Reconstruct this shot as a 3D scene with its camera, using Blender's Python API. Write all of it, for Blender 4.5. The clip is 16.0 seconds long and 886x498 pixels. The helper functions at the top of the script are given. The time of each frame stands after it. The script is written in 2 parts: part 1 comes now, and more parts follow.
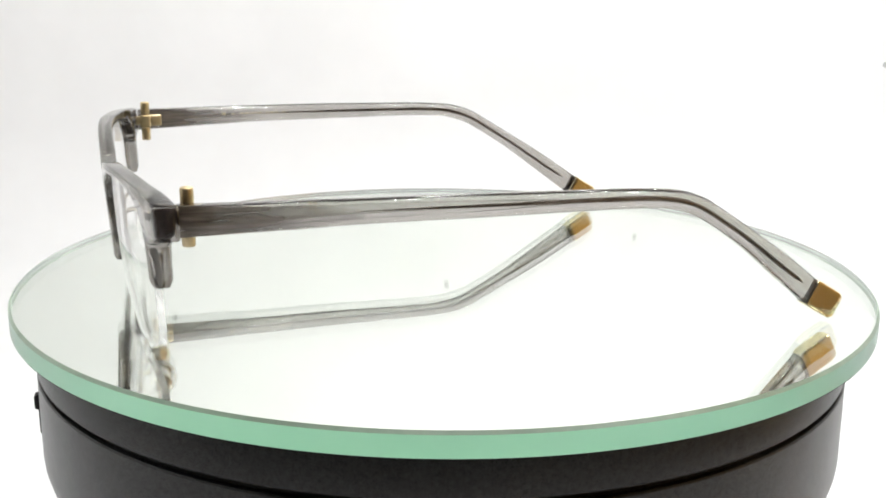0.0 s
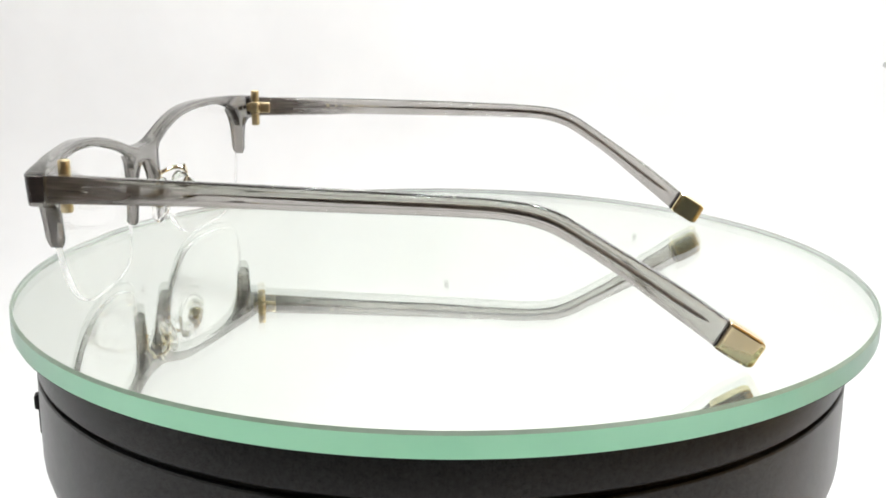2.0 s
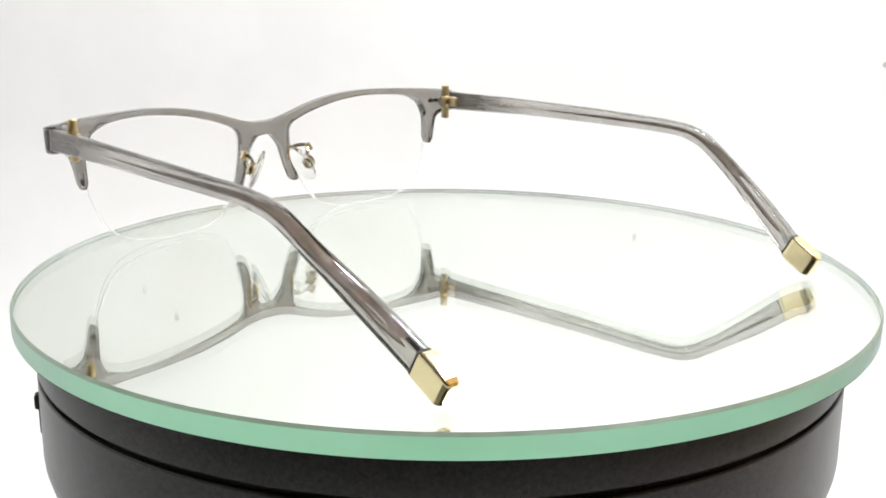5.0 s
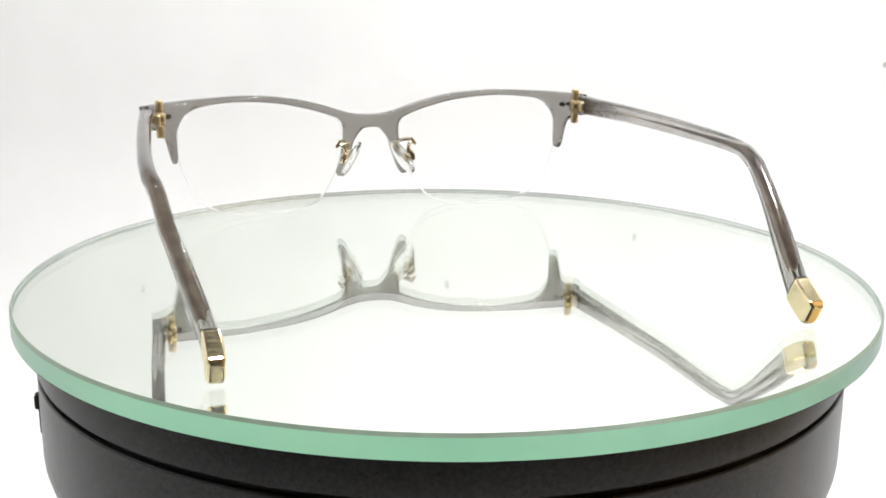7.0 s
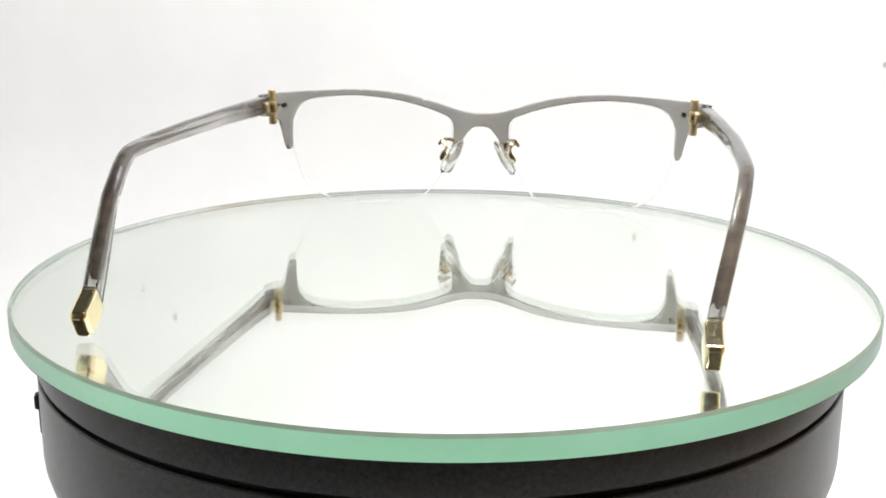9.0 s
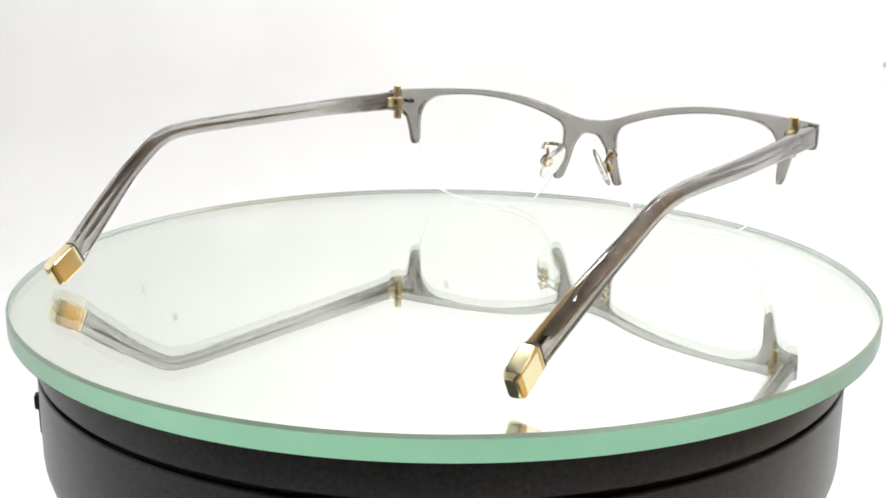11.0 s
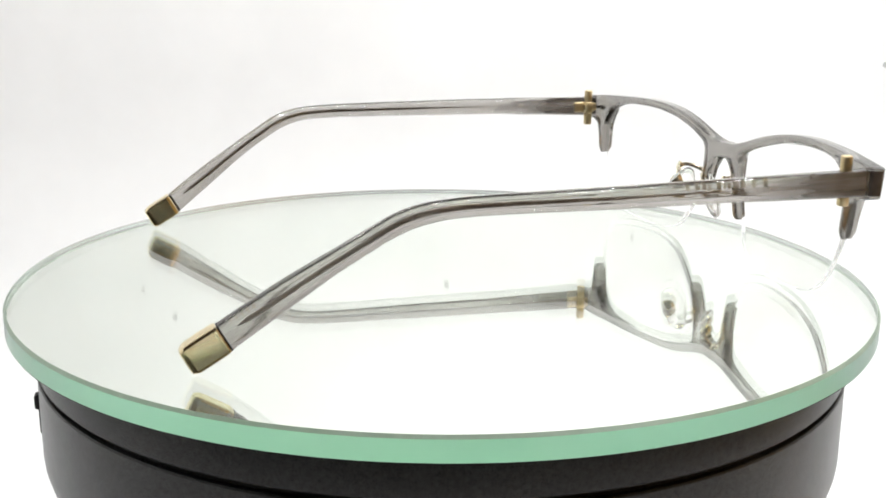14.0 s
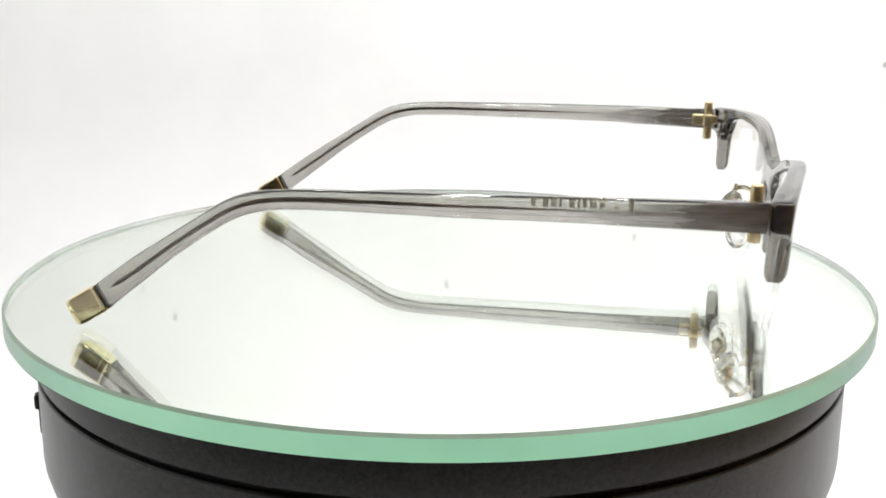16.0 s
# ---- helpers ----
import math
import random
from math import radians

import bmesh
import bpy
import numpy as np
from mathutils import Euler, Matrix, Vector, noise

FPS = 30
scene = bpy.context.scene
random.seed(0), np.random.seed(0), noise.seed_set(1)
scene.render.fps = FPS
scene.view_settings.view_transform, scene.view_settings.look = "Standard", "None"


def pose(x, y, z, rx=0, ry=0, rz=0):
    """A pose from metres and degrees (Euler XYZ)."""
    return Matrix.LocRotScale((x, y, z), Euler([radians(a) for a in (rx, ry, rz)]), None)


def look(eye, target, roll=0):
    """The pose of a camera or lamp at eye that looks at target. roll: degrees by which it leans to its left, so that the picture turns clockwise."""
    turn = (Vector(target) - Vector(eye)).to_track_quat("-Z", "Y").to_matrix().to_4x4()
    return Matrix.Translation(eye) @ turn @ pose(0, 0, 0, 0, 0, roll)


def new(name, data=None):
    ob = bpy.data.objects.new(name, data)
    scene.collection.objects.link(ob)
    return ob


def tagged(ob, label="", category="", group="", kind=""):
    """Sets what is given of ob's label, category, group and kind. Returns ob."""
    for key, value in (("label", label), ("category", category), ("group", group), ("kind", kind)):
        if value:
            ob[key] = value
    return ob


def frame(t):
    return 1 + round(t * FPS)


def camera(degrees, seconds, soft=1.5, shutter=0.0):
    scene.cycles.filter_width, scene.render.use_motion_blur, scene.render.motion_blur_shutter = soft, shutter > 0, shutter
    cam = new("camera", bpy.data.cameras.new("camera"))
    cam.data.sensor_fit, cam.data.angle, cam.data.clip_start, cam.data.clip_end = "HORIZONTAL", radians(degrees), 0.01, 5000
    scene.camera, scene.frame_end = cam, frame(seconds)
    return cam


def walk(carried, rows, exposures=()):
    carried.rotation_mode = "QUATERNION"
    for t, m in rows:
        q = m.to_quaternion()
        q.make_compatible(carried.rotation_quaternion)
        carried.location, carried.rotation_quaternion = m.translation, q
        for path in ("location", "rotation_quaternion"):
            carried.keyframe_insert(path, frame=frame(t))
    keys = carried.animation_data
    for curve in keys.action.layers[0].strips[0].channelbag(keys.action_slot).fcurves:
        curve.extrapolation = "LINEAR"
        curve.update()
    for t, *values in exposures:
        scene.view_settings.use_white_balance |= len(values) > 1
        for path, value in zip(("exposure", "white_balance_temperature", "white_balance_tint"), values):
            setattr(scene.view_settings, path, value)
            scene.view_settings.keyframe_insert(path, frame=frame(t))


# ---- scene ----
MM = 0.001

# ---------------------------------------------------------------- camera
cam = camera(43.35, 16.0, soft=1.8)
EYE = Vector((0.0, -0.265, 0.07221))
AIM = EYE + Vector((-0.00026, 0.96933, -0.24578))
walk(cam, [(0.0, look(EYE, AIM, 0.437)), (16.0, look(EYE, AIM, 0.437))], exposures=((0.0, 0.0), (16.0, 0.0)))

# light runs a long way inside the glass plate
scene.cycles.max_bounces, scene.cycles.glossy_bounces, scene.cycles.transmission_bounces = 24, 20, 20

# turn of the disc and of the spectacles on it: seconds, degrees
TURN = ((0.0, 107.8), (0.5, 101.6), (1.0, 95.25), (1.5, 88.95), (2.0, 82.6), (2.5, 76.2), (3.0, 69.75), (3.5, 63.3),
        (4.0, 56.85), (5.2, 41.2), (6.5, 24.1), (7.0, 17.65), (7.5, 11.3), (8.0, 4.9), (8.5, -1.5), (9.0, -7.95),
        (10.2, -23.5), (11.5, -40.2), (12.0, -46.6), (12.5, -53.1), (13.0, -59.6), (13.5, -66.1), (14.0, -72.6),
        (14.5, -79.2), (15.0, -85.85), (15.5, -92.5), (16.0, -99.1))

# ---------------------------------------------------------------- world and lamps
world = bpy.data.worlds.new("studio")
world.use_nodes = True
world.node_tree.nodes["Background"].inputs[0].default_value = (1.0, 0.99, 0.97, 1)
world.node_tree.nodes["Background"].inputs[1].default_value = 0.05
scene.world = world


def strip_lamp(name, x, y, z, sx, sy, watts, target):
    data = bpy.data.lights.new(name, "AREA")
    data.shape, data.size, data.size_y = "RECTANGLE", sx, sy
    data.energy, data.color = watts, (0.985, 0.995, 1.0)
    ob = new(name, data)
    ob.matrix_world = look((x, y, z), target)
    return ob


for k in range(5):
    strip_lamp("led_strip_back", -0.12 + 0.095 * k, 0.13, 0.405, 0.04, 0.016, 0.468, (-0.12 + 0.095 * k, 0.14, 0.0))
    strip_lamp("led_strip_front", -0.08 + 0.095 * k, -0.13, 0.405, 0.04, 0.016, 0.395, (-0.08 + 0.095 * k, -0.21, 0.0))

# ---------------------------------------------------------------- materials


def material(name):
    mat = bpy.data.materials.new(name)
    mat.use_nodes = True
    tree = mat.node_tree
    return mat, tree, tree.nodes["Principled BSDF"]


def noise_node(tree, scale, detail=4.0, rough=0.6):
    coord = tree.nodes.new("ShaderNodeTexCoord")
    tex = tree.nodes.new("ShaderNodeTexNoise")
    tex.inputs["Scale"].default_value, tex.inputs["Detail"].default_value = scale, detail
    tex.inputs["Roughness"].default_value = rough
    tree.links.new(coord.outputs["Object"], tex.inputs["Vector"])
    return tex


def ramp(tree, source, low, high, at=(0.35, 0.65)):
    node = tree.nodes.new("ShaderNodeValToRGB")
    node.color_ramp.elements[0].position, node.color_ramp.elements[1].position = at
    node.color_ramp.elements[0].color = (*low, 1) if len(low) == 3 else low
    node.color_ramp.elements[1].color = (*high, 1) if len(high) == 3 else high
    tree.links.new(source, node.inputs[0])
    return node


def bump(tree, bsdf, source, strength, distance):
    node = tree.nodes.new("ShaderNodeBump")
    node.inputs["Strength"].default_value, node.inputs["Distance"].default_value = strength, distance
    tree.links.new(source, node.inputs["Height"])
    tree.links.new(node.outputs["Normal"], bsdf.inputs["Normal"])


def grained(name, low, high, scale, rough, metal=0.0, relief=0.0, depth=0.00002, rough_range=0.0):
    mat, tree, b = material(name)
    tex = noise_node(tree, scale)
    b.inputs["Metallic"].default_value, b.inputs["Roughness"].default_value = metal, rough
    col = ramp(tree, tex.outputs["Fac"], low, high)
    tree.links.new(col.outputs["Color"], b.inputs["Base Color"])
    if rough_range:
        tex2 = noise_node(tree, scale * 7)
        r = ramp(tree, tex2.outputs["Fac"], (rough - rough_range,) * 3, (rough + rough_range,) * 3)
        tree.links.new(r.outputs["Color"], b.inputs["Roughness"])
    if relief:
        fine = noise_node(tree, scale * 12)
        bump(tree, b, fine.outputs["Fac"], relief, depth)
    return mat


def clear(name, low, high, scale, ior, rough=0.0, relief=0.0):
    """A clear plastic or glass, tinted where light passes its faces."""
    mat, tree, b = material(name)
    tex = noise_node(tree, scale)
    col = ramp(tree, tex.outputs["Fac"], low, high)
    tree.links.new(col.outputs["Color"], b.inputs["Base Color"])
    b.inputs["Transmission Weight"].default_value = 1.0
    b.inputs["IOR"].default_value, b.inputs["Roughness"].default_value = ior, rough
    if relief:
        bump(tree, b, tex.outputs["Fac"], relief, 0.0002)
    return mat


M_ACETATE = clear("smoke grey clear acetate", (0.308, 0.295, 0.276), (0.368, 0.355, 0.333), 90, 1.49, 0.0, 0.02)
M_ARM = clear("pale smoke grey clear acetate", (0.45, 0.43, 0.408), (0.52, 0.50, 0.478), 90, 1.49, 0.0, 0.02)
M_LENS = clear("clear demo lens", (0.995, 0.995, 0.99), (1.0, 1.0, 0.995), 30, 1.22)
M_LENS_EDGE, _t, _b = material("ground lens edge")
_n = noise_node(_t, 400)
_c = ramp(_t, _n.outputs["Fac"], (0.86, 0.86, 0.85), (0.93, 0.93, 0.92))
_t.links.new(_c.outputs["Color"], _b.inputs["Base Color"])
_b.inputs["Roughness"].default_value = 0.5
_b.inputs["Transmission Weight"].default_value = 0.5
_tp = _t.nodes.new("ShaderNodeBsdfTransparent")
_mix = _t.nodes.new("ShaderNodeMixShader")
_mix.inputs[0].default_value = 0.80
_t.links.new(_b.outputs[0], _mix.inputs[1])
_t.links.new(_tp.outputs[0], _mix.inputs[2])
_t.links.new(_mix.outputs[0], _t.nodes["Material Output"].inputs["Surface"])
M_PAD = clear("clear silicone", (0.95, 0.95, 0.94), (0.99, 0.99, 0.98), 700, 1.37, 0.06, 0.5)
M_GOLD = grained("polished pale gold", (0.90, 0.77, 0.47), (0.94, 0.82, 0.54), 250, 0.14, 1.0, 0.03, 0.00002, 0.04)
M_HINGE = grained("satin pale gold", (0.56, 0.455, 0.26), (0.67, 0.56, 0.36), 250, 0.4, 1.0, 0.05, 0.00002, 0.06)
M_WIRE = grained("nickel core wire", (0.22, 0.182, 0.15), (0.33, 0.285, 0.24), 300, 0.3, 0.9)
M_SCREW = grained("tarnished brown brass", (0.20, 0.135, 0.065), (0.30, 0.21, 0.11), 300, 0.45, 0.8)
M_PALE = grained("polished champagne gold", (0.74, 0.66, 0.49), (0.84, 0.76, 0.60), 300, 0.13, 1.0, 0.05, 0.00003)
M_DARK = grained("blackened screw steel", (0.05, 0.045, 0.04), (0.10, 0.09, 0.08), 300, 0.4, 0.8)
M_INK = grained("gold foil print", (0.80, 0.71, 0.48), (0.87, 0.79, 0.58), 300, 0.35, 0.15)
M_INK.node_tree.nodes["Principled BSDF"].inputs["Alpha"].default_value = 0.5
M_RIVET = grained("grey rivet core", (0.54, 0.52, 0.48), (0.64, 0.61, 0.57), 300, 0.6)
M_BASE = grained("black satin plastic", (0.0195, 0.0192, 0.0195), (0.036, 0.0355, 0.036), 900, 0.3, 0.0, 0.35, 0.00006, 0.06)
M_BASE.node_tree.nodes["Principled BSDF"].inputs["Specular IOR Level"].default_value = 0.27
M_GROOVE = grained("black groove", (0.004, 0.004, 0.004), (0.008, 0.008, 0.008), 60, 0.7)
M_SHEET = grained("white photo paper", (0.80, 0.80, 0.797), (0.84, 0.84, 0.837), 14, 0.75, 0.0, 0.05, 0.00004)
M_ROOM = grained("dim brown painted wall", (0.14, 0.092, 0.06), (0.21, 0.14, 0.092), 6, 0.8, 0.0, 0.1, 0.0005)
M_WOOD = grained("warm brown wood panel", (0.40, 0.235, 0.08), (0.53, 0.33, 0.125), 9, 0.6, 0.0, 0.1, 0.0004)

# room's brown reflection painted as streaks in the hinge ends, thinning along the arm
M_ARM_REFLECTION, _t, _b = material("brown grey streaked reflection tone")
_co = _t.nodes.new("ShaderNodeTexCoord")
_map = _t.nodes.new("ShaderNodeMapping")
_map.inputs["Scale"].default_value = (300, 70, 900)
_n = _t.nodes.new("ShaderNodeTexNoise")
_n.inputs["Scale"].default_value = 1.0
_t.links.new(_co.outputs["Object"], _map.inputs["Vector"])
_t.links.new(_map.outputs["Vector"], _n.inputs["Vector"])
_c = ramp(_t, _n.outputs["Fac"], (0.245, 0.21, 0.18), (0.49, 0.435, 0.39))
_t.links.new(_c.outputs["Color"], _b.inputs["Base Color"])
_b.inputs["Roughness"].default_value = 0.45
_sep = _t.nodes.new("ShaderNodeSeparateXYZ")
_t.links.new(_co.outputs["Object"], _sep.inputs[0])
_rng = _t.nodes.new("ShaderNodeMapRange")
_rng.inputs["From Min"].default_value, _rng.inputs["From Max"].default_value = 0.034, 0.056
_rng.inputs["To Min"].default_value, _rng.inputs["To Max"].default_value = -0.25, 0.62
_t.links.new(_sep.outputs["Y"], _rng.inputs["Value"])
_add = _t.nodes.new("ShaderNodeMath")
_add.operation, _add.use_clamp = "ADD", True
_t.links.new(_rng.outputs[0], _add.inputs[0])
_strk = _t.nodes.new("ShaderNodeMapRange")
_strk.inputs["From Min"].default_value, _strk.inputs["From Max"].default_value = 0.35, 0.65
_strk.inputs["To Min"].default_value, _strk.inputs["To Max"].default_value = -0.1, 0.25
_t.links.new(_n.outputs["Fac"], _strk.inputs["Value"])
_t.links.new(_strk.outputs[0], _add.inputs[1])
_t.links.new(_add.outputs[0], _b.inputs["Alpha"])
# tone of the dark refraction in the front's ends
M_END = grained("dark refraction tone", (0.085, 0.068, 0.064), (0.17, 0.14, 0.132), 350, 0.5)
M_SPECK = grained("grey speck of dust", (0.44, 0.44, 0.43), (0.52, 0.52, 0.51), 500, 0.9)
M_PHONE = grained("black camera shell", (0.010, 0.010, 0.011), (0.02, 0.02, 0.02), 80, 0.35)
M_LENS_GLASS = grained("dark lens glass", (0.006, 0.006, 0.009), (0.012, 0.012, 0.016), 80, 0.05)

M_PLATE, _t, _b = material("clear plate glass")
_b.inputs["Transmission Weight"].default_value = 1.0
_b.inputs["IOR"].default_value, _b.inputs["Roughness"].default_value = 1.52, 0.0
_n = noise_node(_t, 9)
_c = ramp(_t, _n.outputs["Fac"], (0.965, 0.98, 0.965), (0.985, 0.995, 0.98))
_t.links.new(_c.outputs["Color"], _b.inputs["Base Color"])

M_SILVER, _t, _b = material("silvered back")
_b.inputs["Metallic"].default_value, _b.inputs["Roughness"].default_value = 1.0, 0.0
_n = noise_node(_t, 11)
_c = ramp(_t, _n.outputs["Fac"], (0.902, 0.942, 0.90), (0.922, 0.956, 0.918))
_t.links.new(_c.outputs["Color"], _b.inputs["Base Color"])

# the cut edge: clear, but green where one looks far into the glass
M_EDGE, _t, _b = material("green cut glass edge")
_n = noise_node(_t, 60)
_c = ramp(_t, _n.outputs["Fac"], (0.35, 0.645, 0.515), (0.40, 0.685, 0.55))
_t.links.new(_c.outputs["Color"], _b.inputs["Base Color"])
_b.inputs["Roughness"].default_value = 0.28
_b.inputs["IOR"].default_value = 1.52
_b.inputs["Transmission Weight"].default_value = 1.0

M_BEVEL = clear("ground glass bevel", (0.40, 0.54, 0.40), (0.50, 0.63, 0.49), 300, 1.52, 0.35)
M_BEVEL.node_tree.nodes["Principled BSDF"].inputs["Transmission Weight"].default_value = 0.6

# ---------------------------------------------------------------- mesh helpers


def finish(bm, name, mats, smooth=40):
    bmesh.ops.recalc_face_normals(bm, faces=bm.faces[:])
    data = bpy.data.meshes.new(name)
    for v in bm.verts:
        v.co *= MM
    for f in bm.faces:
        f.smooth = True
    limit = radians(smooth)
    for e in bm.edges:
        if len(e.link_faces) == 2 and e.calc_face_angle(0.0) > limit:
            e.smooth = False
    bm.to_mesh(data)
    bm.free()
    for m in mats if isinstance(mats, (list, tuple)) else (mats,):
        data.materials.append(m)
    return data


def part(name, bm, mat, parent, label="", smooth=40):
    ob = new(name, finish(bm, name, mat, smooth))
    ob.parent = parent
    if label:
        tagged(ob, label)
    return ob


def catmull(pts, n):
    """A smooth curve through pts, n steps between two of them."""
    p = [Vector(q) for q in pts]
    p = [2 * p[0] - p[1]] + p + [2 * p[-1] - p[-2]]
    out = []
    for i in range(1, len(p) - 2):
        for k in range(n):
            t = k / n
            a, b, c, d = p[i - 1:i + 3]
            out.append(0.5 * (2 * b + (c - a) * t + (2 * a - 5 * b + 4 * c - d) * t * t + (3 * b - a - 3 * c + d) * t ** 3))
    out.append(p[-2])
    return out


def rounded(w, h, r, n=3):
    """Loop of a w by h rectangle with round corners, about 0, 0."""
    loop = []
    r = min(r, w / 2 * 0.98, h / 2 * 0.98)
    for cx, cy, a0 in ((w / 2 - r, h / 2 - r, 0), (-w / 2 + r, h / 2 - r, 90), (-w / 2 + r, -h / 2 + r, 180), (w / 2 - r, -h / 2 + r, 270)):
        for k in range(n + 1):
            a = radians(a0 + 90 * k / n)
            loop.append((cx + r * math.cos(a), cy + r * math.sin(a)))
    return loop


def skin(bm, loops, caps=True, closed=False):
    rings = [[bm.verts.new(q) for q in loop] for loop in loops]
    n = len(rings[0])
    for a, b in zip(rings, rings[1:] + ([rings[0]] if closed else [])):
        for i in range(n):
            bm.faces.new((a[i], a[(i + 1) % n], b[(i + 1) % n], b[i]))
    if caps and not closed:
        bm.faces.new(rings[0][::-1])
        bm.faces.new(rings[-1])
    return rings


def box(bm, cx, cy, cz, sx, sy, sz, r=0.2, turn=None):
    """A bevelled block, rounded on all its edges."""
    loops = []
    for dz, shrink in ((-sz / 2, r), (-sz / 2 + r * 0.3, r * 0.3), (-sz / 2 + r, 0), (sz / 2 - r, 0), (sz / 2 - r * 0.3, r * 0.3), (sz / 2, r)):
        loop = [Vector((x, y, dz)) for x, y in rounded(sx - 2 * shrink, sy - 2 * shrink, r, 2)]
        loops.append([(turn @ v if turn else v) + Vector((cx, cy, cz)) for v in loop])
    skin(bm, loops)
    return bm


def lathe(bm, profile, n=128, mat_of=None):
    """Turns (radius, z) pairs about the z axis; a radius of 0 closes the end."""
    rings = []
    for r, z in profile:
        if r == 0:
            rings.append([bm.verts.new((0, 0, z))])
        else:
            rings.append([bm.verts.new((r * math.cos(2 * math.pi * k / n), r * math.sin(2 * math.pi * k / n), z)) for k in range(n)])
    for j, (a, b) in enumerate(zip(rings, rings[1:])):
        for k in range(n):
            m = (k + 1) % n
            quad = (a[0], b[m], b[k]) if len(a) == 1 else (a[k], a[m], b[0]) if len(b) == 1 else (a[k], a[m], b[m], b[k])
            f = bm.faces.new(quad)
            if mat_of:
                f.material_index = mat_of[j]
    return bm


def wire(bm, pts, radius, n=8, steps=5):
    """A round wire along a smooth curve."""
    path = catmull(pts, steps)
    loops = []
    side = None
    for i, q in enumerate(path):
        d = (path[min(i + 1, len(path) - 1)] - path[max(i - 1, 0)]).normalized()
        side = d.orthogonal() if side is None else side - d * side.dot(d)
        side.normalize()
        up = d.cross(side)
        loops.append([q + radius * (math.cos(2 * math.pi * k / n) * side + math.sin(2 * math.pi * k / n) * up) for k in range(n)])
    skin(bm, loops)
    return bm


def mirror_x(bm):
    for v in bm.verts:
        v.co.x = -v.co.x
    bmesh.ops.reverse_faces(bm, faces=bm.faces[:])
    return bm


# ---------------------------------------------------------------- light tent: one white sheet, sides, top and front


def slab(name, sx, sy, sz, cx, cy, cz, mat, label, category):
    bm = bmesh.new()
    box(bm, 0, 0, 0, sx, sy, sz, 1.0)
    ob = new(name, finish(bm, name, mat))
    ob.location = (cx * MM, cy * MM, cz * MM)
    return tagged(ob, label, category, kind="structure")


TABLE = -118.0
WALL_Y = 350.0


def sweep():
    """The sheet runs from the table up the back in one curve."""
    bm = bmesh.new()
    prof = [(-548, TABLE)]
    for k in range(13):
        a = radians(90 * k / 12)
        prof.append((WALL_Y - 120 + 120 * math.sin(a), TABLE + 120 - 120 * math.cos(a)))
    prof.append((WALL_Y, 440))
    outer = [(y + 0.0, z) for y, z in prof]
    inner = []
    for i, (y, z) in enumerate(prof):
        a, b = Vector(prof[max(i - 1, 0)]), Vector(prof[min(i + 1, len(prof) - 1)])
        d = (b - a).normalized()
        inner.append((y + d.y * 2.0, z - d.x * 2.0))
    loops = [[(x, y, z) for y, z in outer + inner[::-1]] for x in (-340, -110, 110, 340)]
    skin(bm, loops)
    ob = new("backdrop", finish(bm, "backdrop", M_SHEET, 30))
    return tagged(ob, "seamless white photo paper curving up behind the turntable", "backdrop", kind="structure")


backdrop = sweep()
slab("wall_west", 4, 625, 562, -343, 42.5, 161, M_SHEET, "white side panel of the light tent", "wall")
slab("wall_east_1", 4, 315, 562, 343, 197.5, 161, M_SHEET, "white side panel of the light tent", "wall")
slab("wall_east_2", 4, 160, 562, 343, -40, 161, M_WOOD, "warm brown wood panel beside the light tent", "wall")
slab("wall_south", 1500, 4, 1200, 0, -1222, 340, M_ROOM, "dim brown wall of the room behind the camera", "wall")
slab("wall_room_west", 4, 946, 1200, -752, -747, 340, M_ROOM, "dim brown side wall of the room", "wall")
slab("wall_room_east", 4, 1096, 1200, 402, -672, 340, M_WOOD, "warm brown wood panelled side wall", "wall")
slab("wall_room_north_1", 405, 4, 1200, -547.5, -274, 340, M_ROOM, "dim brown wall beside the open light tent", "wall")
slab("wall_room_north_2", 55, 4, 1200, 372.5, -124, 340, M_WOOD, "warm brown wood panel beside the open light tent", "wall")
slab("wall_room_top", 690, 4, 490, 0, -124, 690, M_ROOM, "dim brown wall over the open light tent", "wall")
slab("ceiling_room", 1508, 1104, 4, 0, -672, 942, M_ROOM, "dim brown ceiling of the room", "ceiling")
slab("floor", 1508, 1104, 4, 0, -672, -262, M_ROOM, "dim brown floor of the room", "floor")
slab("table_front", 690, 4, 136, 0, -550, -190, M_ROOM, "dim brown table front under the light tent", "table")

for sx, sz, size in ((2.0, 103.8, 1.5), (108.3, 75.2, 1.5), (-154.9, 124.1, 1.6), (-172.3, 108.3, 1.1), (240.6, 21.9, 1.6)):
    bm = bmesh.new()
    lathe(bm, [(0, 0.25), (size * 0.6, 0.2), (size, 0.0), (0, -0.05)], 14)
    ob = new("speck", finish(bm, "speck", M_SPECK))
    ob.parent = backdrop
    ob.matrix_local = pose(sx * MM, (WALL_Y - 0.05) * MM, sz * MM, 90, 0, 0)


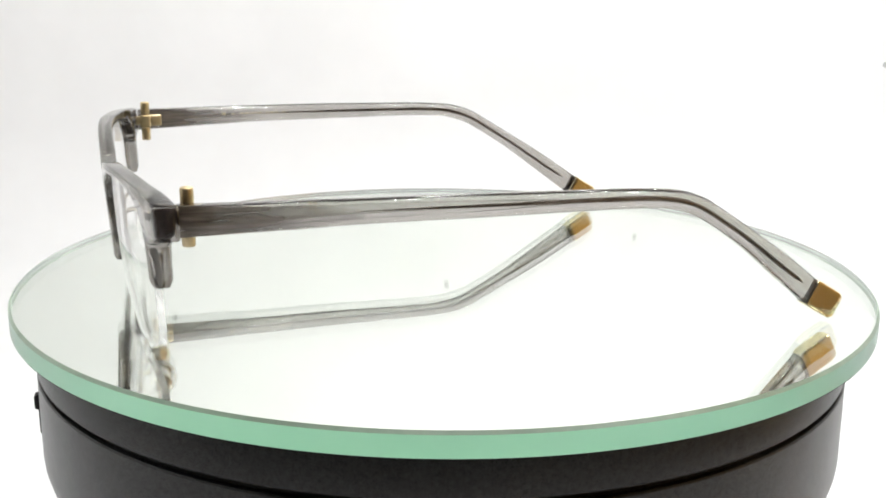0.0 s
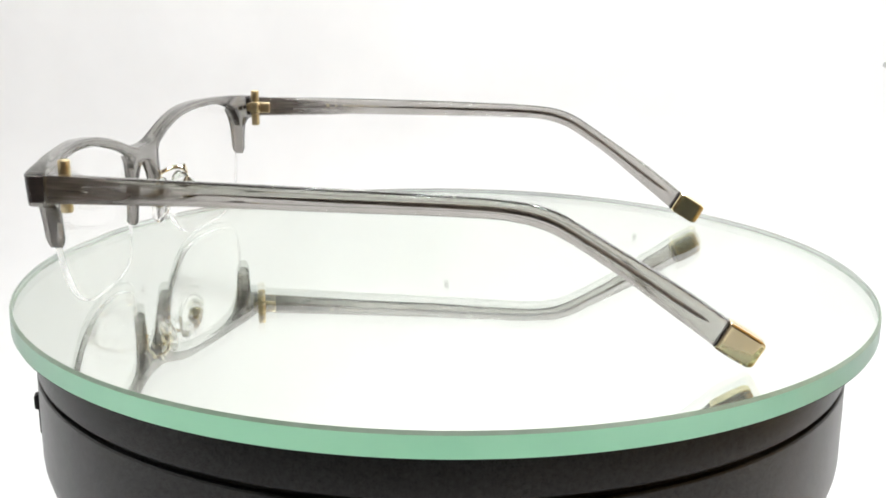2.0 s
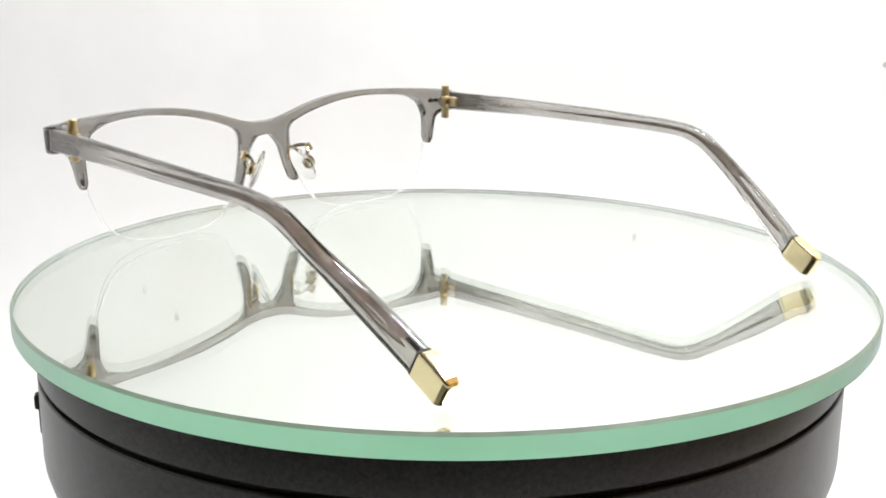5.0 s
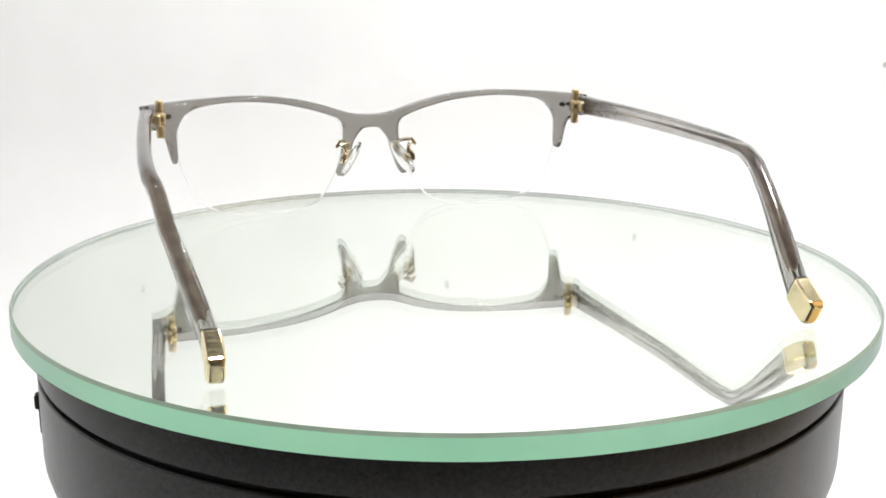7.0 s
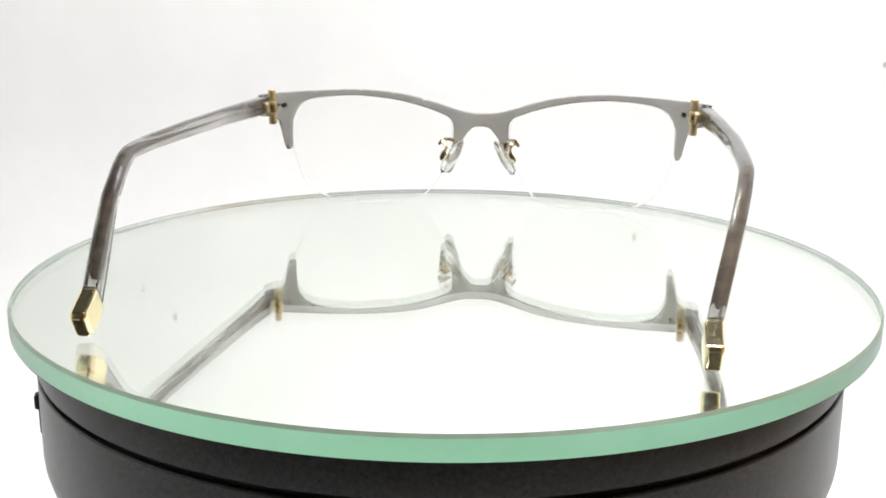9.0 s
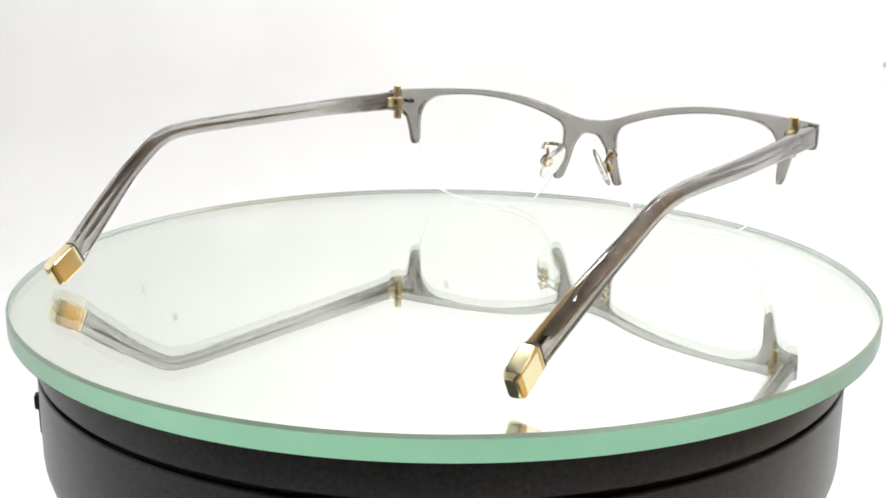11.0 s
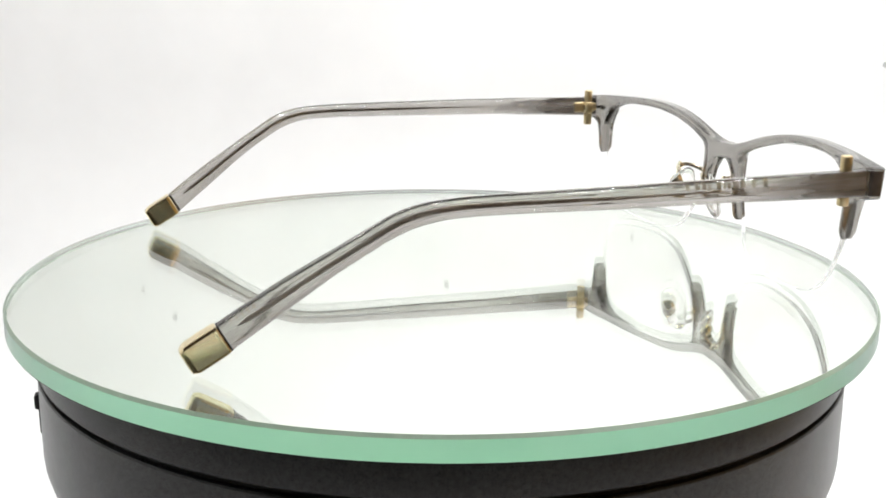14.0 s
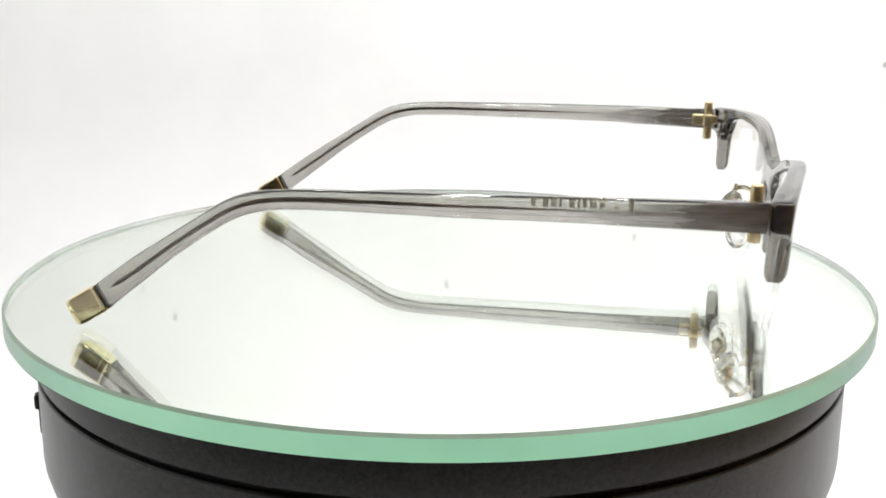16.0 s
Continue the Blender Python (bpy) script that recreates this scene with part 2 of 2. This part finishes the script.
def camera_shell():
    """The dark phone that films; it shows only as a mirror image in the black housing."""
    root = tagged(new("smartphone"), "black smartphone filming from in front of the turntable", "phone")
    root.location = (0, -0.2785, 0.072)
    bm = bmesh.new()
    box(bm, 0, 0, 0, 152, 8, 74, 3.0)
    part("body", bm, M_PHONE, root)
    bm = bmesh.new()
    lathe(bm, [(0, 1.2), (6, 1.2), (7, 0.6), (7, 0), (0, 0)], 32)
    ob = part("lens", bm, M_LENS_GLASS, root)
    ob.matrix_local = pose(0, 4.0 * MM, 0, -90, 0, 0)
    bm = bmesh.new()
    box(bm, 0, -1, -92, 14, 6, 110, 2.0)
    part("stand", bm, M_PHONE, root)
    return root


camera_shell()

# ---------------------------------------------------------------- turntable housing
BASE_R = 95.3


def turntable_base():
    root = tagged(new("turntable"), "black satin plastic turntable housing under the glass disc", "turntable")
    root.location = (-0.25 * MM, 0, 0)
    bm = bmesh.new()
    lathe(bm, [(0, -5.2), (BASE_R - 1.2, -5.2), (BASE_R - 0.3, -5.5), (BASE_R, -6.3), (BASE_R, -14.0), (BASE_R - 0.3, -14.35), (0, -14.35)], 160)
    part("platter", bm, M_BASE, root)
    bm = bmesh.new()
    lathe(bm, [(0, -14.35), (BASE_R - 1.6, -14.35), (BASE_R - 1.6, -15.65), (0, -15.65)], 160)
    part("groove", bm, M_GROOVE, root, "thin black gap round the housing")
    bm = bmesh.new()
    prof = [(0, -15.65), (BASE_R - 0.3, -15.65), (BASE_R, -15.95), (BASE_R + 0.1, -34)]
    for k in range(1, 16):
        a = radians(90 * k / 16)
        prof.append((BASE_R + 0.1 - 40 * (1 - math.cos(a)), -34 - 22 * math.sin(a)))
    prof += [(55, -58), (55, -62), (60, TABLE + 2), (58, TABLE), (0, TABLE)]
    lathe(bm, prof, 160)
    part("housing", bm, M_BASE, root)
    # side switch with its thin guide below
    a = radians(193)
    turn = Matrix.Rotation(a, 3, "Z")
    c = turn @ Vector((BASE_R + 0.75, 0, -26.7))
    bm = bmesh.new()
    box(bm, *c, 2.4, 3.2, 3.6, 0.5, turn)
    part("switch", bm, M_GROOVE, root, "small black switch on the housing's side")
    c = turn @ Vector((BASE_R + 0.75, 0, -31.3))
    bm = bmesh.new()
    box(bm, *c, 0.9, 2.0, 6.5, 0.2, turn)
    part("switch_guide", bm, M_GROOVE, root)
    return root


turntable_base()

# ---------------------------------------------------------------- glass disc with silvered back
DISC_R, DISC_H = 100.8, 4.5


def glass_disc():
    root = tagged(new("glass_disc"), "round mirror disc of clear glass with a pale green edge", "mirror")
    bm = bmesh.new()
    r, h = DISC_R, DISC_H
    lathe(bm, [(0, 0.3), (r - 0.6, 0.3), (r, -0.3), (r, -h + 0.2), (r - 0.2, -h)], 220, [0, 2, 1, 1])
    ob = part("glass_plate", bm, [M_PLATE, M_EDGE, M_BEVEL], root, "clear float glass with a green edge", 20)
    ob.location = (0.72 * MM, -0.47 * MM, 0)
    bm = bmesh.new()
    lathe(bm, [(0, -h), (r - 0.2, -h), (r - 0.2, -h - 0.15), (0, -h - 0.15)], 220, [0, 1, 1])
    ob = part("mirror_coating", bm, [M_SILVER, M_GROOVE], root, "silver mirror coating under the glass", 20)
    ob.location = (0.72 * MM, -0.47 * MM, 0)
    return root


disc = glass_disc()

# ---------------------------------------------------------------- spectacles, in millimetres: x to one temple, y to the front, z up


def face_y(x):
    """The front's outer face, bowed round the face."""
    return 78.3 - 0.0016 * x * x + 0.9 * math.exp(-((abs(x) - 33) / 14) ** 2)


def tilt(z):
    """The front leans, its brow ahead of its lower edge."""
    return 0.075 * (z - 22.0)


# pairs of (outer edge, lens edge) of one half, from the end of the temple-side arm over the brow to the nose-side arm
BAND = [((60.0, 17.3), (58.0, 17.3)), ((61.4, 23.6), (58.2, 24.5)), ((62.4, 25.7), (57.9, 26.4)), ((64.7, 27.0), (57.5, 27.6)),
        ((67.5, 27.2), (57.2, 28.4)), ((67.95, 27.8), (56.9, 28.9)), ((68.05, 30.5), (56.5, 29.5)), ((67.95, 33.0), (56.0, 30.2)),
        ((67.1, 33.7), (55.3, 30.9)), ((57.0, 34.6), (51.5, 32.6)), ((42.1, 35.2), (42.1, 33.5)), ((33.7, 35.0), (33.7, 33.2)),
        ((25.2, 34.15), (25.3, 32.1)), ((16.8, 32.4), (17.0, 30.1)), ((8.2, 29.7), (11.6, 28.2)), ((4.8, 28.9), (10.0, 27.4)),
        ((2.2, 28.57), (9.0, 26.3)), ((0.0, 28.55), (8.65, 25.6)), ((0.0, 24.9), (8.5, 24.8)), ((1.6, 24.7), (8.4, 23.9)),
        ((3.0, 24.0), (8.4, 23.2)), ((5.3, 21.0), (8.6, 20.6)), ((6.2, 18.0), (9.0, 18.0)), ((7.4, 14.0), (9.9, 14.2)),
        ((8.9, 10.4), (11.2, 10.6))]


def front_mesh():
    bm = bmesh.new()
    steps = 5
    outer = catmull([(a[0], 0, a[1]) for a, _ in BAND], steps)
    inner = catmull([(b[0], 0, b[1]) for _, b in BAND], steps)
    cut = [i for i, (a, _) in enumerate(BAND) if a[0] == 0.0]
    lo, hi = cut[0] * steps, cut[1] * steps
    for k in range(steps + 1):
        for at, a, b in ((lo - steps + k, BAND[cut[0] - 1][0], BAND[cut[0]][0]), (hi + k, BAND[cut[1]][0], BAND[cut[1] + 1][0])):
            f = k / steps
            outer[at] = Vector((a[0] + (b[0] - a[0]) * f, 0, a[1] + (b[1] - a[1]) * f))
    for side in (1, -1):
        rings = []
        for i, (o, n) in enumerate(zip(outer, inner)):
            o, n = o.copy(), n.copy()
            seam = lo <= i <= hi
            if seam:
                o.x = 0.0
                o.z = 28.55 + (24.9 - 28.55) * (i - lo) / (hi - lo)
            o.x = max(o.x, 0.0)
            w = (n - o).length
            k = min(max((o.x - 54) / 6, 0), 1)
            thick = 3.4 + 0.7 * k * k * (3 - 2 * k) - 0.03 * max(0.0, min(24.0 - o.z, 7.0))
            across = (n - o) / w
            r = 0.55
            ro = 0.0 if seam else min(r + 0.8 * k, o.x * 0.5, w * 0.5)
            ring = []
            # lens edge carries a shallow groove; the other edge is rounded
            for u, d in ((0, -thick + ro), (0.076 * ro, -thick + 0.617 * ro), (0.293 * ro, -thick + 0.293 * ro), (0.617 * ro, -thick + 0.076 * ro), (ro, -thick), (w * 0.5, -thick - 0.05), (w - r, -thick), (w - 0.3 * r, -thick + 0.3 * r),
                         (w, -thick + r), (w, -thick * 0.64), (w - 0.45, -thick * 0.62), (w - 0.45, -thick * 0.38), (w, -thick * 0.36), (w, -r), (w - 0.3 * r, -0.3 * r), (w - r, 0), (w * 0.5, 0.12), (ro, 0), (0.617 * ro, -0.076 * ro), (0.293 * ro, -0.293 * ro), (0.076 * ro, -0.617 * ro), (0, -ro)):
                p = o + across * u
                if i in (0, len(outer) - 1):
                    m = (o + n) / 2
                    p, d = m + (p - m) * 0.62, -thick / 2 + (d + thick / 2) * 0.7
                    p = p + Vector((0, 0, -0.15))
                ring.append(bm.verts.new((side * p.x, face_y(p.x) + tilt(p.z) + d, p.z)))
            rings.append(ring)
        n = len(rings[0])
        for i, (a, b) in enumerate(zip(rings, rings[1:])):
            for k in range(n):
                m = (k + 1) % n
                if lo <= i < hi and k == n - 1:
                    continue
                quad = (a[k], a[m], b[m], b[k])
                bm.faces.new(quad)
        bm.faces.new(rings[0])
        bm.faces.new(rings[-1])
    bmesh.ops.remove_doubles(bm, verts=bm.verts[:], dist=0.004)
    bmesh.ops.dissolve_degenerate(bm, edges=bm.edges[:], dist=0.002)
    return bm


LENS = [(57.9, 26.0), (58.1, 21.0), (57.7, 16.5), (55.8, 10.6), (53.6, 6.6), (50.3, 3.6), (45.6, 1.8), (40.0, 0.9), (33.0, 0.5), (26.0, 0.6),
        (20.5, 1.7), (17.0, 3.2), (14.4, 6.0), (11.6, 11.0), (9.8, 16.0), (8.9, 21.0), (8.9, 25.0), (10.2, 27.2), (13.0, 28.6), (17.0, 30.0),
        (25.3, 32.0), (33.7, 33.05), (42.1, 33.35), (47.2, 33.1), (52.0, 32.1), (55.4, 30.4), (57.2, 28.0)]


def lens_mesh(side):
    bm = bmesh.new()
    edge = catmull([(x, 0, z) for x, z in LENS] + [(LENS[0][0], 0, LENS[0][1])], 3)[:-1]
    mid = Vector((33.5, 0, 18.0))

    def at(p, d):
        return (side * p.x, face_y(p.x) + tilt(p.z) - 1.7 - (0.0045 if p.z < 18 else 0.0022) * (p.z - 18) ** 2 + d, p.z)

    rings = []
    for d, scales in ((-0.65, (0.15, 0.4, 0.65, 0.85, 0.97, 0.992)), (0.65, (0.992, 0.97, 0.85, 0.65, 0.4, 0.15))):
        for s in scales:
            rings.append([at(mid + (p - mid) * s, d) for p in edge])
        if d < 0:
            rings.append([at(p, -0.45) for p in edge])
            rings.append([at(p, 0.45) for p in edge])
    skin(bm, rings)
    bm.faces.ensure_lookup_table()
    per = len(edge)
    for f in bm.faces[6 * per - per:8 * per]:
        f.material_index = 1
    return bm


# temple stations: upper edge (y, z), lower edge (y, z), half thickness
TEMPLE = [((67.75, 33.3), (67.75, 27.85), 1.85), ((66.0, 33.25), (66.0, 27.95), 1.85), ((60.0, 33.2), (60.0, 28.25), 1.85), ((45.0, 33.3), (45.0, 28.5), 1.8),
          ((30.0, 33.25), (30.0, 28.65), 1.75), ((12.0, 33.1), (12.0, 28.75), 1.7), ((-5.0, 32.85), (-5.0, 28.9), 1.65),
          ((-13.0, 32.7), (-13.0, 28.85), 1.65), ((-19.6, 32.35), (-19.6, 28.6), 1.65), ((-25.2, 31.6), (-23.9, 27.85), 1.65),
          ((-30.2, 29.85), (-28.2, 26.4), 1.65), ((-35.6, 26.6), (-33.3, 23.5), 1.65), ((-42.9, 22.0), (-40.7, 18.6), 1.65),
          ((-51.8, 16.3), (-49.2, 12.1), 1.65), ((-61.4, 9.5), (-58.8, 4.7), 1.6)]


def temple_x(y, tip):
    """Centre line seen from above: bowed outwards, curving in behind the ear."""
    ys = (-61.0, -38.0, -30.0, -22.0, -9.0, 13.0, 40.0, 60.0, 68.6)
    out = 0.12 * (tip - 58.2)
    # the pair sits slightly skewed: one arm bows out, the other in
    lean = float(np.interp(y, (-61.0, -42.0, -30.0, -10.0, 13.0, 40.0, 60.0), (0.0, 0.8, 1.25, 1.1, 0.6, 0.2, 0.0)))
    lean = lean if tip > 60 else -lean
    return lean + float(np.interp(y, ys, (tip, 0.65 * 67.2 + 0.35 * tip + 1.2 + out, 67.3 + 1.6 * out, 68.5 + 1.6 * out, 69.0 + out, 69.2, 68.1, 66.7, 66.1)))


def temple_loops(side, tip, rows, grow=0.0, corner=None):
    loops = []
    for (ty, tz), (by, bz), half in rows:
        top, bot = Vector((0, ty, tz)), Vector((0, by, bz))
        mid, up = (top + bot) / 2, (top - bot).normalized()
        h = (top - bot).length + 2 * grow
        w = 2 * half + 2 * grow
        cx = temple_x(mid.y, tip)
        loops.append([(side * (cx + a), (mid + up * b).y, (mid + up * b).z) for a, b in rounded(w, h, corner or float(np.interp(mid.y, (-45, -25, 40, 62), (0.8, 1.5, 1.45, 0.7))), 4)])
    return loops


def smooth_rows(rows, n):
    tops = catmull([(0, *t) for t, _, _ in rows], n)
    bots = catmull([(0, *b) for _, b, _ in rows], n)
    halves = catmull([(h, 0, 0) for _, _, h in rows], n)
    return [((t.y, t.z), (b.y, b.z), h.x) for t, b, h in zip(tops, bots, halves)]


def half_at(y):
    return float(np.interp(y, (-61.3, -15.0, 29.0, 60.0), (1.6, 1.65, 1.75, 1.85)))


def build_temple(side, tip, parent, prints):
    bm = bmesh.new()
    rows = smooth_rows(TEMPLE, 4)
    skin(bm, temple_loops(side, tip, rows))
    temple = part("temple", bm, M_ARM, parent, "clear smoke grey acetate temple arm")
    # metal core inside the rear half
    mids = [(side * temple_x((t[0] + b[0]) / 2, tip), (t[0] + b[0]) / 2, (t[1] + b[1]) / 2) for t, b, _ in rows]
    mid_y, mid_z = [m[1] for m in mids[::-1]], [m[2] for m in mids[::-1]]
    core = [m for m in mids if -55.0 < m[1] < 39.0]
    bm = bmesh.new()
    end_y, end_z = -57.3, 9.6
    wire(bm, core[::2] + [(side * temple_x(end_y, tip), end_y, end_z)], 0.4, 10, 4)
    bm.verts.ensure_lookup_table()
    tail = Vector((side * temple_x(end_y, tip), end_y, end_z))
    for v in list(bm.verts)[-10:]:
        v.co = tail + (v.co - tail) * 0.2
    for v in bm.verts:
        c = temple_x(v.co.y, tip) * side
        v.co.x = c + (v.co.x - c) * float(np.interp(v.co.y, (-34, -20, 20, 38.5), (2.7, 1.0, 0.9, 0.1)))
        zc = float(np.interp(v.co.y, mid_y, mid_z))
        v.co.z = zc + (v.co.z - zc) * float(np.interp(v.co.y, (-20, 10, 38.5), (1.0, 0.8, 0.12)))
    part("core_wire", bm, M_WIRE, temple, "thin metal core wire")
    # added layer at the hinge end for the dark reflection, narrowing along the arm
    bm = bmesh.new()
    plate = []
    for y, half_h in ((67.5, 2.5), (60.0, 2.3), (53.0, 2.1), (46.0, 2.0), (40.0, 1.8), (33.0, 1.5)):
        zc = 30.1 + 0.12 * (67 - y) / 30
        cx = temple_x(y, tip) + 0.15
        plate.append([(side * (cx + a), y, zc + b) for a, b in rounded(0.3, 2 * half_h, 0.14, 2)])
    skin(bm, plate)
    part("reflection_layer", bm, M_ARM_REFLECTION, temple, "brown grey streaked layer standing in for dark reflections in the arm")
    # gold end cap, slightly proud, bevelled at its end
    bm = bmesh.new()
    (ty, tz), (by, bz), half = TEMPLE[-1]
    step = Vector((-6.75, -4.0))
    caps = []
    for k, g in ((-0.02, -0.02), (0.0, 0.12), (0.04, 0.2), (0.1, 0.22), (0.45, 0.24), (0.82, 0.2), (0.86, 0.15), (0.96, -0.15), (0.99, -0.35), (1.0, -0.6)):
        rowk = ((ty + step.x * k, tz + step.y * k), (by + step.x * k, bz + step.y * k), half)
        caps.append(temple_loops(side, tip, [rowk], g, 0.6)[0])
    skin(bm, caps)
    part("temple_tip", bm, M_GOLD, temple, "polished gold metal end cap", 6)
    # dark glue line where the cap meets the acetate
    bm = bmesh.new()
    ring = []
    for k, g in ((-0.072, -0.03), (-0.068, 0.03), (-0.032, 0.03), (-0.028, -0.03)):
        rowk = ((ty + step.x * k, tz + step.y * k), (by + step.x * k, bz + step.y * k), half)
        ring.append(temple_loops(side, tip, [rowk], g, 0.6)[0])
    skin(bm, ring)
    part("collar", bm, M_DARK, temple, "thin dark collar before the gold cap")
    # hinge
    hx = side * 62.75
    bm = bmesh.new()
    for z0, z1, w, d, r in ((25.2, 28.7, 2.35, 2.35, 1.1), (28.8, 32.2, 2.9, 2.7, 0.7), (32.3, 35.65, 2.35, 2.35, 1.1)):
        loops = []
        for z, k in ((z0, 0.7), (z0 + 0.1, 0.9), (z0 + 0.3, 1.0), (z1 - 0.3, 1.0), (z1 - 0.1, 0.9), (z1, 0.7)):
            loops.append([(hx + p * k, 65.8 + q * k, z) for p, q in rounded(w, d, r, 4)])
        skin(bm, loops)
    hinge = part("hinge", bm, M_HINGE, parent, "gold metal barrel hinge")
    bm = bmesh.new()
    box(bm, side * 63.5, 63.3, 30.5, 1.3, 3.6, 3.1, 0.4)
    box(bm, side * 62.9, 67.5, 30.6, 1.4, 1.8, 2.4, 0.3)
    box(bm, side * 64.3, 64.6, 30.6, 2.4, 1.9, 2.7, 0.3)
    part("hinge_leaf", bm, M_HINGE, hinge)
    bm = bmesh.new()
    box(bm, side * 62.55, 64.55, 30.6, 1.5, 0.7, 1.5, 0.15)
    part("hinge_screw", bm, M_SCREW, hinge, "brown tarnished hinge screw")
    for rx, rr in ((60.2, 0.68), (62.2, 0.5)):
        bm = bmesh.new()
        lathe(bm, [(0, 0.1), (rr * 0.5, 0.1), (rr * 0.55, 0.3), (rr, 0.3), (rr, -1.6), (0, -1.6)], 20, [0, 0, 1, 1, 1])
        ob = part("rivet", bm, [M_RIVET, M_DARK], parent, "small dark ring rivet in the front")
        ob.matrix_local = pose(side * rx * MM, (face_y(rx) - 3.3) * MM, 30.6 * MM, 90, 0, 0)
    # block added for the dark room refracted in the front's end
    bm = bmesh.new()
    box(bm, side * 65.9, face_y(65.9) - 1.35, 30.4, 1.5, 3.0, 5.2, 0.65)
    part("end_refraction", bm, M_END, parent, "brown grey block standing in for dark refraction in the front's end")
    for k in range(5 if side == 1 else 0):
        y0 = -54.0 - 1.0 * k
        bm = bmesh.new()
        turn = Matrix.Rotation(radians(34), 3, "X")
        box(bm, side * (temple_x(y0, tip) - 1.66), y0, 12.6 - 0.74 * k, 0.06, 0.32, 0.3 + 0.12 * (k % 2), 0.02, turn)
        part("print_bar", bm, M_INK, temple)
    for y0, length, z, height, mat in prints:
        bm = bmesh.new()
        x = temple_x(y0 - length / 2, tip) - half_at(y0) - 0.06
        box(bm, side * x, y0 - length / 2, z, 0.1, length, height, 0.02)
        part("print_bar", bm, mat, temple)
    return temple


def build_nose_pad(side, parent):
    # clear pad, a flat drop leaning outwards and down
    bm = bmesh.new()
    c = Vector((7.8, 68.6, 16.4))
    up = Vector((-0.52, 0.10, 0.85)).normalized()
    nrm = Vector((-0.80, -0.45, -0.40))
    nrm = (nrm - up * nrm.dot(up)).normalized()
    lat = up.cross(nrm)
    loops = []
    for d, s in ((-0.95, 0.25), (-0.9, 0.72), (-0.5, 0.95), (0.0, 1.0), (0.5, 0.9), (0.85, 0.6), (0.95, 0.2)):
        loop = []
        for k in range(28):
            a = 2 * math.pi * k / 28
            wide = 3.1 * (1 - 0.16 * math.sin(a))
            p = c + s * (lat * wide * math.cos(a) + up * 5.9 * math.sin(a)) + nrm * d
            loop.append((side * p.x, p.y, p.z))
        loops.append(loop)
    skin(bm, loops)
    pad = part("nose_pad", bm, M_PAD, parent, "clear silicone nose pad on a gold wire arm")
    bm = bmesh.new()
    arm = [(7.5, 75.4, 19.6), (8.2, 73.8, 20.6), (9.6, 72.4, 21.2), (10.9, 71.0, 21.3), (10.9, 69.6, 20.8), (9.9, 68.7, 19.9), (9.6, 68.2, 18.6), (10.0, 68.2, 17.2)]
    wire(bm, [(side * x, y, z) for x, y, z in arm], 0.55, 8, 5)
    part("pad_arm", bm, M_PALE, pad, "bent pale gold wire arm")
    # mounting plate on the back of the nose arm, with its two ridges
    bm = bmesh.new()
    for dz in (-1.5, 0.0, 1.5):
        box(bm, side * 7.6, 74.9, 18.6 + dz, 1.5, 1.5, 1.25, 0.35)
    part("pad_mount", bm, M_PALE, pad, "small ribbed gold mounting plate")
    bm = bmesh.new()
    loops = []
    for d, k in ((-1.15, 0.45), (-0.8, 0.85), (-0.25, 1.0), (0.1, 0.8), (0.35, 1.0), (0.85, 0.85), (1.15, 0.45)):
        q = Vector((10.0, 68.3, 16.9)) - nrm * d
        ring = [q + k * (1.75 * lat * math.cos(t) + 2.15 * up * math.sin(t)) for t in [2 * math.pi * j / 12 for j in range(12)]]
        loops.append([(side * p.x, p.y, p.z) for p in ring])
    skin(bm, loops)
    box(bm, side * 11.5, 69.6, 20.9, 1.0, 1.0, 2.6, 0.3, Matrix.Rotation(radians(-side * 35), 3, "Y"))
    part("pad_box", bm, M_PALE, pad, "oval gold pad mount with a short prong", 15)
    return pad


def spectacles():
    root = tagged(new("spectacles"), "open half-rim spectacles of smoke grey acetate with gold fittings", "glasses")
    part("front", front_mesh(), M_ACETATE, root, "half-rim front of clear smoke grey acetate", 28)
    for side, tip in ((1, 58.2), (-1, 63.2)):
        ob = part("lens", lens_mesh(side), [M_LENS, M_LENS_EDGE], root, "clear rimless-bottomed lens", 60)
        ob.visible_shadow = False
        if side == 1:
            prints = [(44.6, 0.9, 31.3, 0.75, M_INK), (41.9, 0.7, 31.2, 0.4, M_INK)]
            at = 39.6
            for length in (1.0, 1.2, 0.8, 0.5, 1.0, 0.0, 0.5, 1.0, 1.0, 0.0, 0.8):
                if length:
                    prints.append((at, length, 31.3, 0.42, M_INK))
                at -= length + (0.45 if length else 0.8)
        else:
            prints = [(45.6, 0.45, 31.3, 0.4, M_INK), (44.6, 0.35, 31.3, 0.4, M_INK)]
        build_temple(side, tip, root, prints)
        build_nose_pad(side, root)
    for child in root.children:
        child.location.x += 0.79 * MM
    return root


glasses = spectacles()

# ---------------------------------------------------------------- what moves


def motions():
    rows = [(t, pose(0, 0, 0, 0, 0, a)) for t, a in TURN]
    walk(disc, rows)
    walk(glasses, rows)


motions()
